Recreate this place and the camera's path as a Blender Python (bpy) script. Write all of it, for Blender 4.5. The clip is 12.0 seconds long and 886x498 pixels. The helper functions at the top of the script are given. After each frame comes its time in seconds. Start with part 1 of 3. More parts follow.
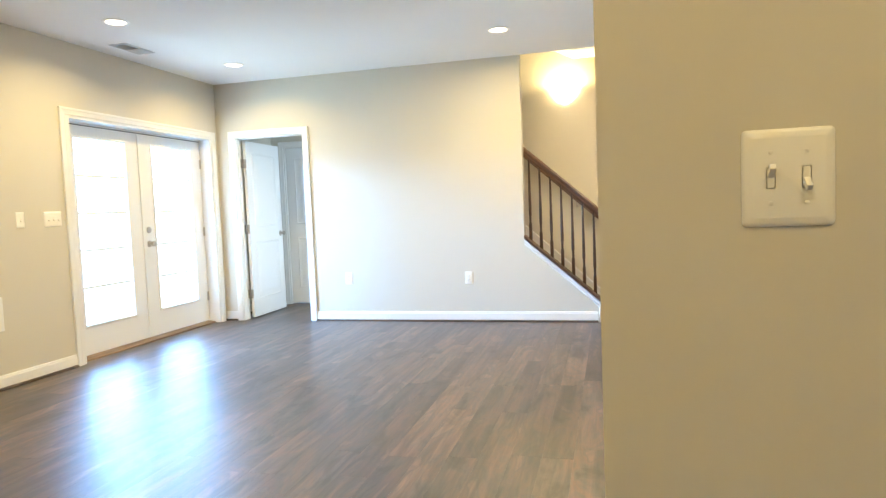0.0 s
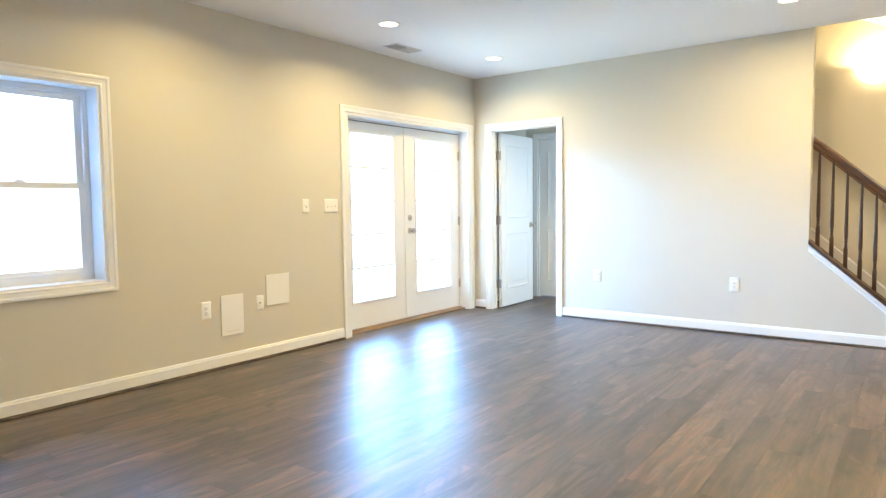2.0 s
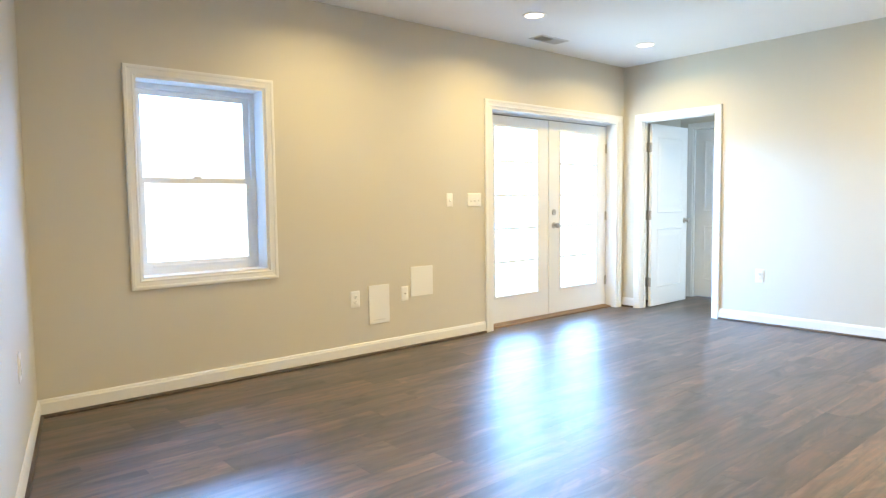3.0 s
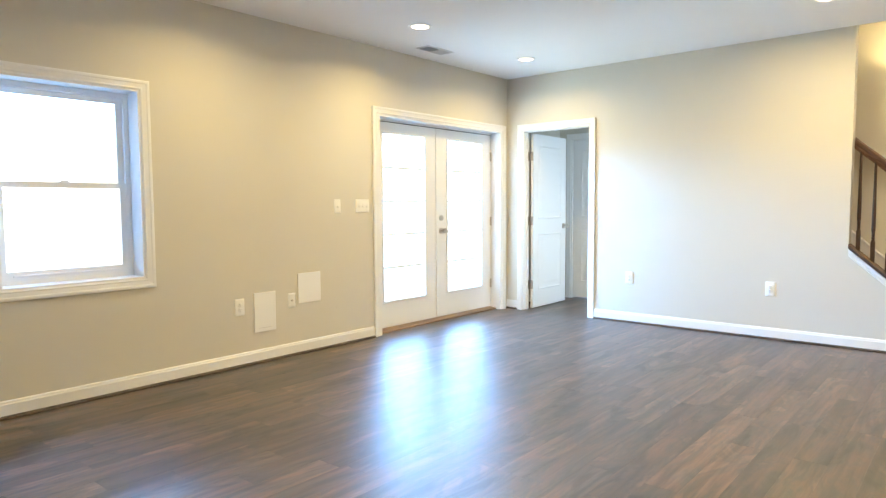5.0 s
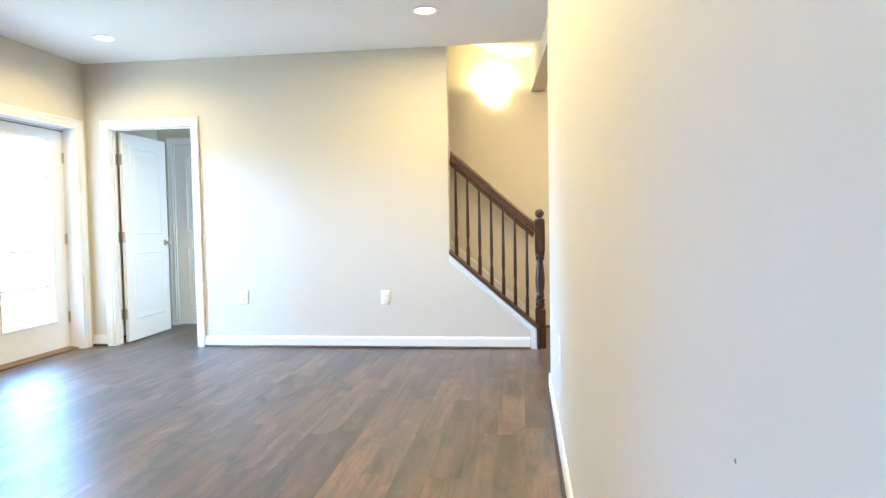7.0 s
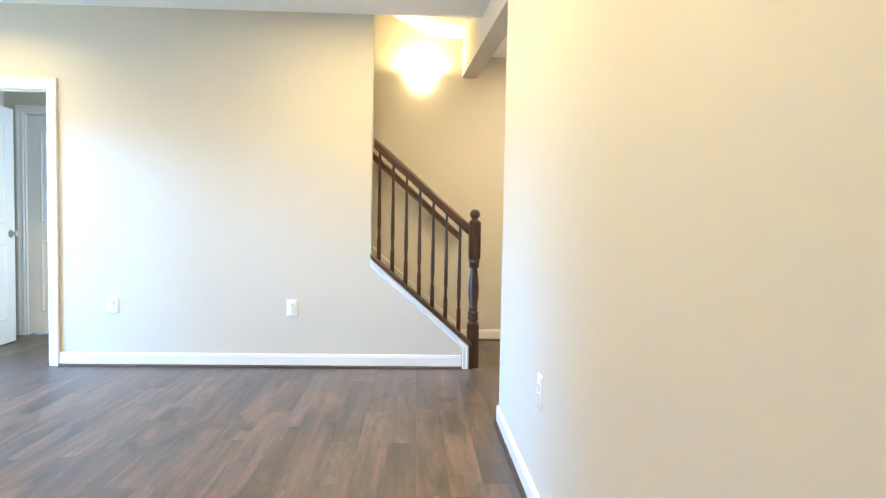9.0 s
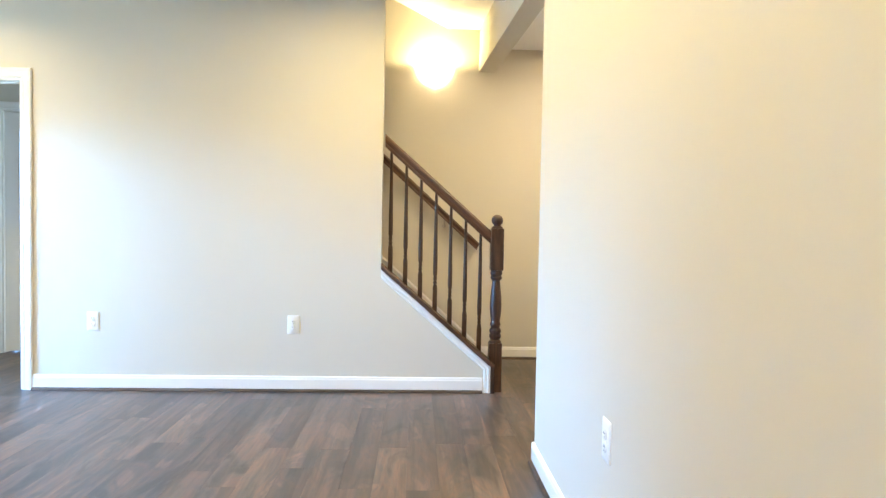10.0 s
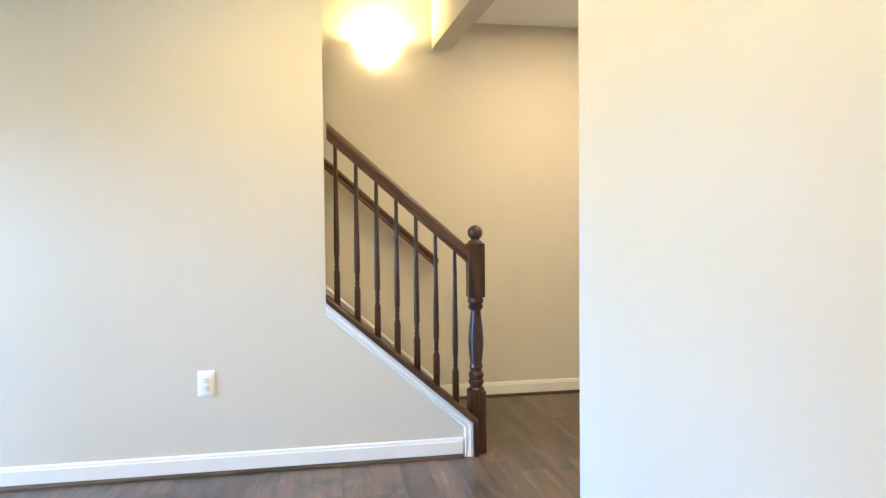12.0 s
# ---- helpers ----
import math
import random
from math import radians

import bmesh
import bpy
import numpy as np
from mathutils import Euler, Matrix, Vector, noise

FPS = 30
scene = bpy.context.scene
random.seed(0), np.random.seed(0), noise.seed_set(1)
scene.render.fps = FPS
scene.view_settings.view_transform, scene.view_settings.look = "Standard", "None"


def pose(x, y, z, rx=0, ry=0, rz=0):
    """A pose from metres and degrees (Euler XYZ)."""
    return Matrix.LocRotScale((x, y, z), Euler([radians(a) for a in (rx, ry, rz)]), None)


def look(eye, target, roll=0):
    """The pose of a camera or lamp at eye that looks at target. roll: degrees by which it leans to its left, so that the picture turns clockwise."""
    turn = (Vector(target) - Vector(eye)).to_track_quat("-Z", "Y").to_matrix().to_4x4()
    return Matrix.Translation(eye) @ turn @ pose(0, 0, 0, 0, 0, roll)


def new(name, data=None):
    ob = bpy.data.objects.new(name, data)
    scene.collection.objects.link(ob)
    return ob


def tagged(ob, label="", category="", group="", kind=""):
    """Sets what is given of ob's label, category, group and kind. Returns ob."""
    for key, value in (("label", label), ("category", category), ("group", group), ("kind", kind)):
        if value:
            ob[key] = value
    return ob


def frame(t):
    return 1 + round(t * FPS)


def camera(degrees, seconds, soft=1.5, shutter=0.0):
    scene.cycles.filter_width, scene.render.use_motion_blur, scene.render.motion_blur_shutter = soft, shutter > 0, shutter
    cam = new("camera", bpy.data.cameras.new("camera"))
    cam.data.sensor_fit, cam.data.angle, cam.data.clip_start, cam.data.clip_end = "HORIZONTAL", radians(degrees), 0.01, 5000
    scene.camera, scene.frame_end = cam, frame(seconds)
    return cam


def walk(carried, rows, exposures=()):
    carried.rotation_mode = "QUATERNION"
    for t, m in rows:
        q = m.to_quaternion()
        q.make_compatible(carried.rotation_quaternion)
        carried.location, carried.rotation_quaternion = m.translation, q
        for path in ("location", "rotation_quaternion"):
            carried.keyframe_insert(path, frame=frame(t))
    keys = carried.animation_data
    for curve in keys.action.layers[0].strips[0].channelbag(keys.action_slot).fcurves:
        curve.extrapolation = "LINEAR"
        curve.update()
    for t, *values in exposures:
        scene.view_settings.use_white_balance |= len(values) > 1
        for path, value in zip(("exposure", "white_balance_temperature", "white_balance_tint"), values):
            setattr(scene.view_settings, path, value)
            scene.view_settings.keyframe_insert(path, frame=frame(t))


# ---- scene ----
cam = camera(69.0, 12.0, soft=1.35)
PATH = [
    (0, (4.236, -6.418, 1.171), (3.733, -4.487, 1.045), -2.31),
    (0.5, (4.185, -6.408, 1.182), (3.521, -4.526, 1.061), -2.07),
    (1, (4.173, -6.392, 1.192), (3.345, -4.575, 1.074), -1.25),
    (1.5, (4.175, -6.324, 1.203), (3.170, -4.599, 1.078), -0.92),
    (2, (4.194, -6.239, 1.200), (2.999, -4.642, 1.065), -0.68),
    (2.5, (4.212, -6.206, 1.188), (2.838, -4.759, 1.046), -0.67),
    (2.7, (4.187, -6.192, 1.183), (2.750, -4.808, 1.042), -0.73),
    (3.5, (4.245, -6.233, 1.197), (2.653, -5.032, 1.048), -0.58),
    (4.3, (4.303, -6.274, 1.211), (2.767, -5.003, 1.055), -0.43),
    (4.5, (4.323, -6.267, 1.220), (2.837, -4.937, 1.066), -0.49),
    (5, (4.278, -6.222, 1.217), (2.990, -4.698, 1.079), -0.33),
    (5.5, (4.146, -6.106, 1.209), (3.126, -4.389, 1.087), 0.11),
    (6, (4.014, -5.900, 1.193), (3.267, -4.048, 1.084), -0.51),
    (6.5, (4.040, -5.799, 1.170), (3.546, -3.864, 1.070), -1.16),
    (7, (4.046, -5.624, 1.135), (3.801, -3.641, 1.045), -0.99),
    (7.5, (4.060, -5.415, 1.068), (3.996, -3.417, 0.994), -1.03),
    (7.7, (4.024, -5.359, 1.067), (4.012, -3.360, 0.990), -1.03),
    (9.5, (3.672, -4.614, 1.162), (3.766, -2.619, 1.065), 1.15),
    (10, (3.642, -4.350, 1.125), (3.725, -2.353, 1.057), 1.02),
    (10.5, (3.633, -4.104, 1.116), (3.714, -2.106, 1.075), 0.54),
    (11, (3.597, -3.848, 1.139), (3.721, -1.852, 1.107), 0.05),
    (11.5, (3.507, -3.576, 1.166), (3.735, -1.589, 1.129), -0.37),
    (12, (3.421, -3.297, 1.192), (3.773, -1.329, 1.134), -0.55),
]
walk(cam, [(t, look(eye, target, roll)) for t, eye, target, roll in PATH], exposures=[(0.0, -0.29), (2.5, -0.28), (5.2, -0.36), (7.5, -0.27), (9.5, -0.37), (12.0, -0.48)])

# ---- light ----
world = bpy.data.worlds.new("sky")
scene.world = world
world.use_nodes = True
sky = world.node_tree.nodes.new("ShaderNodeTexSky")
sky.sky_type, sky.sun_disc = "NISHITA", False
sky.sun_elevation, sky.sun_rotation = radians(50), radians(90)
world.node_tree.links.new(sky.outputs[0], world.node_tree.nodes["Background"].inputs[0])
world.node_tree.nodes["Background"].inputs[1].default_value = 0.12

WARM = (1.0, 0.775, 0.36)
DAY = (0.52, 0.74, 1.0)
SKY_FILL = (0.17, 0.46, 1.0)


def lamp(name, kind, energy, colour, m, **more):
    data = bpy.data.lights.new(name, kind)
    data.energy, data.color = energy, colour
    for key, value in more.items():
        if key == "radius":
            data.shadow_soft_size = value
        if key == "size":
            data.shape, data.size, data.size_y = "RECTANGLE", value[0], value[1]
        if key == "disk":
            data.shape, data.size = "DISK", value
        if key == "spread":
            data.spread = radians(value)
        if key == "angle":
            data.angle = radians(value)
    ob = new(name, data)
    ob.matrix_world = m
    return ob


# the sun stands behind the house and reaches no opening
lamp("sun", "SUN", 3.0, (1.0, 0.95, 0.88), look((20, 0, 24), (0, 0, 0)), angle=0.5)
# area lamps added outside the west openings, standing in for sky and ground light
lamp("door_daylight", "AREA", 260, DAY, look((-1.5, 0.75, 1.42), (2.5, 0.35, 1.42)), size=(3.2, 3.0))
# added fill that brightens the north wall and ceiling
lamp("outdoor_fill", "AREA", 130, (0.66, 0.90, 1.0), look((-1.3, -2.2, 0.5), (2.8, 0.0, 1.5)), size=(1.9, 1.0))
# added sky patch, placed so that it reflects in the floor
lamp("high_sky_fill", "AREA", 2800, (0.17, 0.44, 1.0), look((-6.0, 5.7, 4.3), (1.2, -1.9, 0.0)), size=(6.0, 4.2))
# added low band of sky for the lower north wall
lamp("door_sky_fill", "AREA", 5300, SKY_FILL, look((-6.0, -2.15, 2.95), (0.0, -1.45, 2.1)), size=(4.3, 1.6))
lamp("window_daylight", "AREA", 7, (1.0, 0.95, 0.87), look((-0.21, -4.651, 1.36), (5, -4.651, 1.36)), size=(0.95, 1.36), spread=112)
# unseen fill lamp, added in a made-up doorway to brighten the vestibule
lamp("vestibule_fill", "AREA", 26, (0.62, 0.82, 1.0), look((1.79, 0.65, 1.0), (0.2, 0.65, 0.9)), size=(0.75, 1.7))
# recessed lamps in the ceiling
H = 2.641
# the last three are unseen, added to warm the east and switch walls
CANS = [(0.735, -2.30), (0.735, -0.745), (3.37, -0.97), (0.735, -3.85), (3.37, -2.5), (3.37, -4.05), (3.60, -6.85), (4.95, -6.45)]
for cx, cy in CANS:
    lamp("can_light", "AREA", 14.5 if cy < -6 else 37 if cx > 3 else 17 if cy < -3 else 22, WARM, look((cx, cy, H - 0.004), (cx, cy, 0)), disk=0.125, spread=180 if cx > 3 else 152)
lamp("can_light", "AREA", 44, (1.0, 0.77, 0.48), look((4.95, 0.1, H - 0.004), (4.95, 0.1, 0)), disk=0.125)
SCONCE = (3.775, 1.15, 2.425)
lamp("sconce_bulb", "POINT", 60, WARM, pose(SCONCE[0], SCONCE[1] - 0.075, SCONCE[2] + 0.02), radius=0.045)


# ---- materials ----
def material(name, colour, rough=0.5, metal=0.0, **more):
    """A principled material: two scales of noise vary colour and gloss, and a bump gives the relief."""
    mat = bpy.data.materials.new(name)
    mat.use_nodes = True
    nt = mat.node_tree
    b = nt.nodes["Principled BSDF"]
    b.inputs["Roughness"].default_value, b.inputs["Metallic"].default_value = rough, metal
    b.inputs["Specular IOR Level"].default_value = more.get("spec", 0.5)
    link = nt.links.new
    coords = nt.nodes.new("ShaderNodeTexCoord").outputs["Object"]
    vary = more.get("vary", 0.06)
    big = nt.nodes.new("ShaderNodeTexNoise")
    big.inputs["Scale"].default_value, big.inputs["Detail"].default_value = more.get("big", 1.3), 4
    small = nt.nodes.new("ShaderNodeTexNoise")
    small.inputs["Scale"].default_value, small.inputs["Detail"].default_value = more.get("fine", 180), 3
    link(coords, big.inputs["Vector"]), link(coords, small.inputs["Vector"])
    mix = nt.nodes.new("ShaderNodeMix")
    mix.data_type = "RGBA"
    mix.inputs["A"].default_value = (*[c * (1 - vary) for c in colour], 1)
    mix.inputs["B"].default_value = (*[min(1, c * (1 + vary)) for c in colour], 1)
    link(big.outputs["Fac"], mix.inputs["Factor"])
    link(mix.outputs["Result"], b.inputs["Base Color"])
    gloss = nt.nodes.new("ShaderNodeMapRange")
    gloss.inputs["To Min"].default_value, gloss.inputs["To Max"].default_value = rough * 0.88, min(1, rough * 1.12)
    link(big.outputs["Fac"], gloss.inputs["Value"]), link(gloss.outputs["Result"], b.inputs["Roughness"])
    bump = nt.nodes.new("ShaderNodeBump")
    bump.inputs["Strength"].default_value, bump.inputs["Distance"].default_value = more.get("bump", 0.1), more.get("deep", 0.0006)
    link(small.outputs["Fac"], bump.inputs["Height"]), link(bump.outputs["Normal"], b.inputs["Normal"])
    return mat


def wood(name, dark, light, rough, along="Y", per_object=True, scale=1.0):
    """Wood with grain along one axis: streaks, patches of tone from piece to piece, fine pores."""
    mat = bpy.data.materials.new(name)
    mat.use_nodes = True
    nt = mat.node_tree
    b, link = nt.nodes["Principled BSDF"], nt.links.new
    coords = nt.nodes.new("ShaderNodeTexCoord").outputs["Object"]
    info = nt.nodes.new("ShaderNodeObjectInfo")
    shift = nt.nodes.new("ShaderNodeVectorMath")
    shift.operation = "MULTIPLY_ADD"
    comb = nt.nodes.new("ShaderNodeCombineXYZ")
    for n in range(3):
        link(info.outputs["Random"], comb.inputs[n])
    link(comb.outputs[0], shift.inputs[0])
    shift.inputs[1].default_value = (37.0, 91.0, 53.0) if per_object else (0, 0, 0)
    link(coords, shift.inputs[2])

    def noise_at(stretch, detail, rough_n, lace=0.0):
        m = nt.nodes.new("ShaderNodeMapping")
        m.inputs["Scale"].default_value = stretch
        link(shift.outputs[0], m.inputs["Vector"])
        n = nt.nodes.new("ShaderNodeTexNoise")
        n.inputs["Scale"].default_value, n.inputs["Detail"].default_value, n.inputs["Roughness"].default_value = 1.0, detail, rough_n
        n.inputs["Distortion"].default_value = lace
        link(m.outputs[0], n.inputs["Vector"])
        return n.outputs["Fac"]

    def axes(across, length):
        v = [across * scale] * 3
        v["XYZ".index(along)] = length * scale
        return v

    streak = noise_at(axes(20, 1.5), 5, 0.55, 0.9)
    pores = noise_at(axes(150, 7), 3, 0.6)
    patch = noise_at(axes(6.0, 2.0), 4, 0.58, 0.9)
    smear = noise_at(axes(15, 1.1), 4, 0.58, 0.5)

    def ramp(fac, stops):
        r = nt.nodes.new("ShaderNodeValToRGB")
        r.color_ramp.elements[0].position, r.color_ramp.elements[0].color = stops[0][0], (*stops[0][1], 1)
        r.color_ramp.elements[1].position, r.color_ramp.elements[1].color = stops[-1][0], (*stops[-1][1], 1)
        for p, c in stops[1:-1]:
            e = r.color_ramp.elements.new(p)
            e.color = (*c, 1)
        link(fac, r.inputs[0])
        return r.outputs[0]

    def blend(kind, a, c, fac):
        m = nt.nodes.new("ShaderNodeMix")
        m.data_type, m.blend_type = "RGBA", kind
        link(a, m.inputs["A"]), link(c, m.inputs["B"])
        if isinstance(fac, float):
            m.inputs["Factor"].default_value = fac
        else:
            link(fac, m.inputs["Factor"])
        return m.outputs["Result"]

    mid = tuple((p + q) / 2 for p, q in zip(dark, light))
    base = ramp(streak, [(0.37, dark), (0.5, mid), (0.64, light)])
    if per_object:
        coal = tuple(0.85 * v for v in dark)
        grey = tuple(0.86 * sum(mid) / 3 * k for k in (1.05, 0.99, 0.96))
        umber = (light[0] * 0.66, light[1] * 0.60, light[2] * 0.56)
        tan = (light[0] * 1.02, light[1] * 0.98, light[2] * 0.94)
        mottle = ramp(patch, [(0.34, coal), (0.43, grey), (0.52, umber), (0.58, grey), (0.66, tan)])
        base = blend("MIX", base, mottle, 0.70)
        shade = ramp(smear, [(0.38, (0.42, 0.42, 0.44)), (0.5, (1, 1, 1)), (0.62, (1.45, 1.37, 1.30))])
        base = blend("MULTIPLY", base, shade, 0.72)
        tone = ramp(info.outputs["Random"], [(0.0, (0.64, 0.64, 0.66)), (0.45, (0.95, 0.94, 0.94)), (1.0, (1.38, 1.29, 1.17))])
    else:
        tone = ramp(patch, [(0.2, (0.85, 0.85, 0.85)), (0.8, (1.15, 1.15, 1.15))])
    base = blend("MULTIPLY", base, tone, 1.0)
    base = blend("MULTIPLY", base, ramp(pores, [(0.32, (0.70, 0.68, 0.66)), (0.50, (1, 1, 1))]), 0.6)
    link(base, b.inputs["Base Color"])
    g = nt.nodes.new("ShaderNodeMapRange")
    g.inputs["To Min"].default_value, g.inputs["To Max"].default_value = rough * 0.85, rough * 1.2
    link(streak, g.inputs["Value"]), link(g.outputs["Result"], b.inputs["Roughness"])
    bump = nt.nodes.new("ShaderNodeBump")
    bump.inputs["Strength"].default_value, bump.inputs["Distance"].default_value = 0.10, 0.0004
    link(pores, bump.inputs["Height"]), link(bump.outputs["Normal"], b.inputs["Normal"])
    return mat


def glowing(name, colour, strength):
    mat = bpy.data.materials.new(name)
    mat.use_nodes = True
    b = mat.node_tree.nodes["Principled BSDF"]
    b.inputs["Base Color"].default_value = (0.85, 0.83, 0.78, 1)
    b.inputs["Emission Color"].default_value, b.inputs["Emission Strength"].default_value = (*colour, 1), strength
    b.inputs["Roughness"].default_value = 0.3
    return mat


PAINT = material("wall_paint", (0.63, 0.59, 0.505), 0.62, vary=0.02, fine=260, bump=0.16, deep=0.0007, spec=0.3)
CEIL = material("ceiling_paint", (0.89, 0.89, 0.885), 0.85, vary=0.02, fine=220, bump=0.15, spec=0.2)
TRIM = material("trim_paint", (0.80, 0.79, 0.765), 0.33, vary=0.02, fine=90, bump=0.05)
DOOR = material("door_paint", (0.80, 0.80, 0.79), 0.36, vary=0.02, fine=120, bump=0.08)
VINYL = material("white_vinyl", (0.82, 0.82, 0.81), 0.3, vary=0.015)
PLASTIC = material("switch_plastic", (0.86, 0.835, 0.765), 0.28, vary=0.01, bump=0.02)
OUTLET = material("outlet_plastic", (0.84, 0.83, 0.80), 0.28, vary=0.01, bump=0.02)
# recess shade round the toggles, put in as a darker plastic colour
SLOT_SOFT = material("shaded_slot", (0.30, 0.275, 0.22), 0.6)
SCUFF = material("scuffed_paint", (0.26, 0.22, 0.18), 0.8)
SLOT = material("dark_slot", (0.03, 0.028, 0.025), 0.6)
NICKEL = material("satin_nickel", (0.50, 0.46, 0.41), 0.3, 1.0, vary=0.05, fine=300, bump=0.05)
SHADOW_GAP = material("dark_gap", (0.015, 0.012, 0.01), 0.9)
SILL = wood("oak_threshold", (0.16, 0.09, 0.045), (0.32, 0.20, 0.11), 0.45, "Y", False)
STAIN_X = wood("stained_rail_wood", (0.036, 0.0155, 0.0085), (0.112, 0.051, 0.027), 0.42, "X", False)
STAIN_Z = wood("stained_post_wood", (0.024, 0.0105, 0.0065), (0.085, 0.038, 0.021), 0.36, "Z", False)
SHOE = wood("stained_shoe_moulding", (0.03, 0.018, 0.012), (0.09, 0.055, 0.036), 0.4, "X", False)
PLANK = wood("plank_floor", (0.0125, 0.0090, 0.0092), (0.178, 0.115, 0.089), 0.38, "Y", True)
_p = PLANK.node_tree.nodes["Principled BSDF"]
_p.inputs["Specular IOR Level"].default_value = 1.0
_p.inputs["Coat Weight"].default_value, _p.inputs["Coat Roughness"].default_value = 0.10, 0.42
UNDER = material("subfloor", (0.03, 0.022, 0.018), 0.8)
GROUND = material("grass_ground", (0.08, 0.10, 0.05), 0.9, vary=0.3, big=0.6, fine=30, bump=0.6, deep=0.02)
GREYMETAL = material("vent_enamel", (0.62, 0.61, 0.59), 0.4, vary=0.02)
BULB = glowing("lamp_lens", (1.0, 0.84, 0.60), 6.0)
BOWL = glowing("alabaster_glass", (1.0, 0.80, 0.50), 15.0)
PANE = bpy.data.materials.new("window_glass")
PANE.use_nodes = True
_p = PANE.node_tree.nodes["Principled BSDF"]
_p.inputs["Base Color"].default_value = (0.97, 1.0, 0.99, 1)
_p.inputs["Transmission Weight"].default_value, _p.inputs["Roughness"].default_value, _p.inputs["IOR"].default_value = 1.0, 0.0, 1.45


# ---- mesh helpers ----
def finish(name, bm, mat, parent=None, smooth=False):
    bmesh.ops.recalc_face_normals(bm, faces=bm.faces)
    me = bpy.data.meshes.new(name)
    bm.to_mesh(me)
    bm.free()
    if smooth:
        me.polygons.foreach_set("use_smooth", [True] * len(me.polygons))
        me.set_sharp_from_angle(angle=radians(35))
    me.materials.append(mat)
    ob = new(name, me)
    if parent:
        ob.parent = parent
    return ob


def part(name, bm, mat, parent, label="", smooth=False):
    ob = finish(name, bm, mat, parent, smooth)
    if label:
        ob["label"] = label
    return ob


def thing(name, at, label, category, group="", kind="", turn=0):
    ob = new(name)
    ob.empty_display_size = 0.05
    ob.matrix_world = pose(*at, 0, 0, turn)
    return tagged(ob, label, category, group, kind)


def box(bm, x0, x1, y0, y1, z0, z1, bevel=0.0, segs=2):
    vs = [bm.verts.new((x, y, z)) for x in (x0, x1) for y in (y0, y1) for z in (z0, z1)]
    fs = [bm.faces.new([vs[i] for i in f]) for f in ((0, 1, 3, 2), (4, 6, 7, 5), (0, 4, 5, 1), (2, 3, 7, 6), (0, 2, 6, 4), (1, 5, 7, 3))]
    if bevel:
        es = list({e for f in fs for e in f.edges})
        bmesh.ops.bevel(bm, geom=es, offset=bevel, segments=segs, affect="EDGES", profile=0.6)
    return bm


def boxed(*dims, bevel=0.0, segs=2):
    return box(bmesh.new(), *dims, bevel=bevel, segs=segs)


def lathe(bm, profile, at=(0, 0, 0), segs=20, axis="Z"):
    """A turned solid: profile is (radius, height) from one end to the other."""
    rings = []
    for r, h in profile:
        ring = []
        for k in range(segs):
            a = 2 * math.pi * k / segs
            c, s = r * math.cos(a), r * math.sin(a)
            p = {"Z": (c, s, h), "X": (h, c, s), "Y": (c, h, s)}[axis]
            ring.append(bm.verts.new((p[0] + at[0], p[1] + at[1], p[2] + at[2])))
        rings.append(ring)
    for a, b in zip(rings, rings[1:]):
        for k in range(segs):
            bm.faces.new((a[k], a[(k + 1) % segs], b[(k + 1) % segs], b[k]))
    bm.faces.new(rings[0]), bm.faces.new(rings[-1])
    return bm


def prism(bm, outline, v0, v1, axis):
    """A closed outline of 2D points pushed from v0 to v1 along an axis. The outline is given in the other two axes, in xyz order."""
    def at(p, v):
        return {"x": (v, p[0], p[1]), "y": (p[0], v, p[1]), "z": (p[0], p[1], v)}[axis]
    a = [bm.verts.new(at(p, v0)) for p in outline]
    b = [bm.verts.new(at(p, v1)) for p in outline]
    bm.faces.new(a), bm.faces.new(b)
    for i in range(len(a)):
        j = (i + 1) % len(a)
        bm.faces.new((a[i], a[j], b[j], b[i]))
    return bm


def sweep(bm, profile, p0, p1, side, out, cut0=0.0, cut1=0.0):
    """A moulding from p0 to p1. profile: (u, v), u along side and v along out. cut: how far the ends run out per u, for mitres."""
    p0, p1, side, out = Vector(p0), Vector(p1), Vector(side), Vector(out)
    ahead = (p1 - p0).normalized()
    a = [bm.verts.new(p0 + side * u + out * v + ahead * (u * cut0)) for u, v in profile]
    b = [bm.verts.new(p1 + side * u + out * v - ahead * (u * cut1)) for u, v in profile]
    bm.faces.new(a), bm.faces.new(b)
    for i in range(len(a)):
        j = (i + 1) % len(a)
        bm.faces.new((a[i], a[j], b[j], b[i]))
    return bm


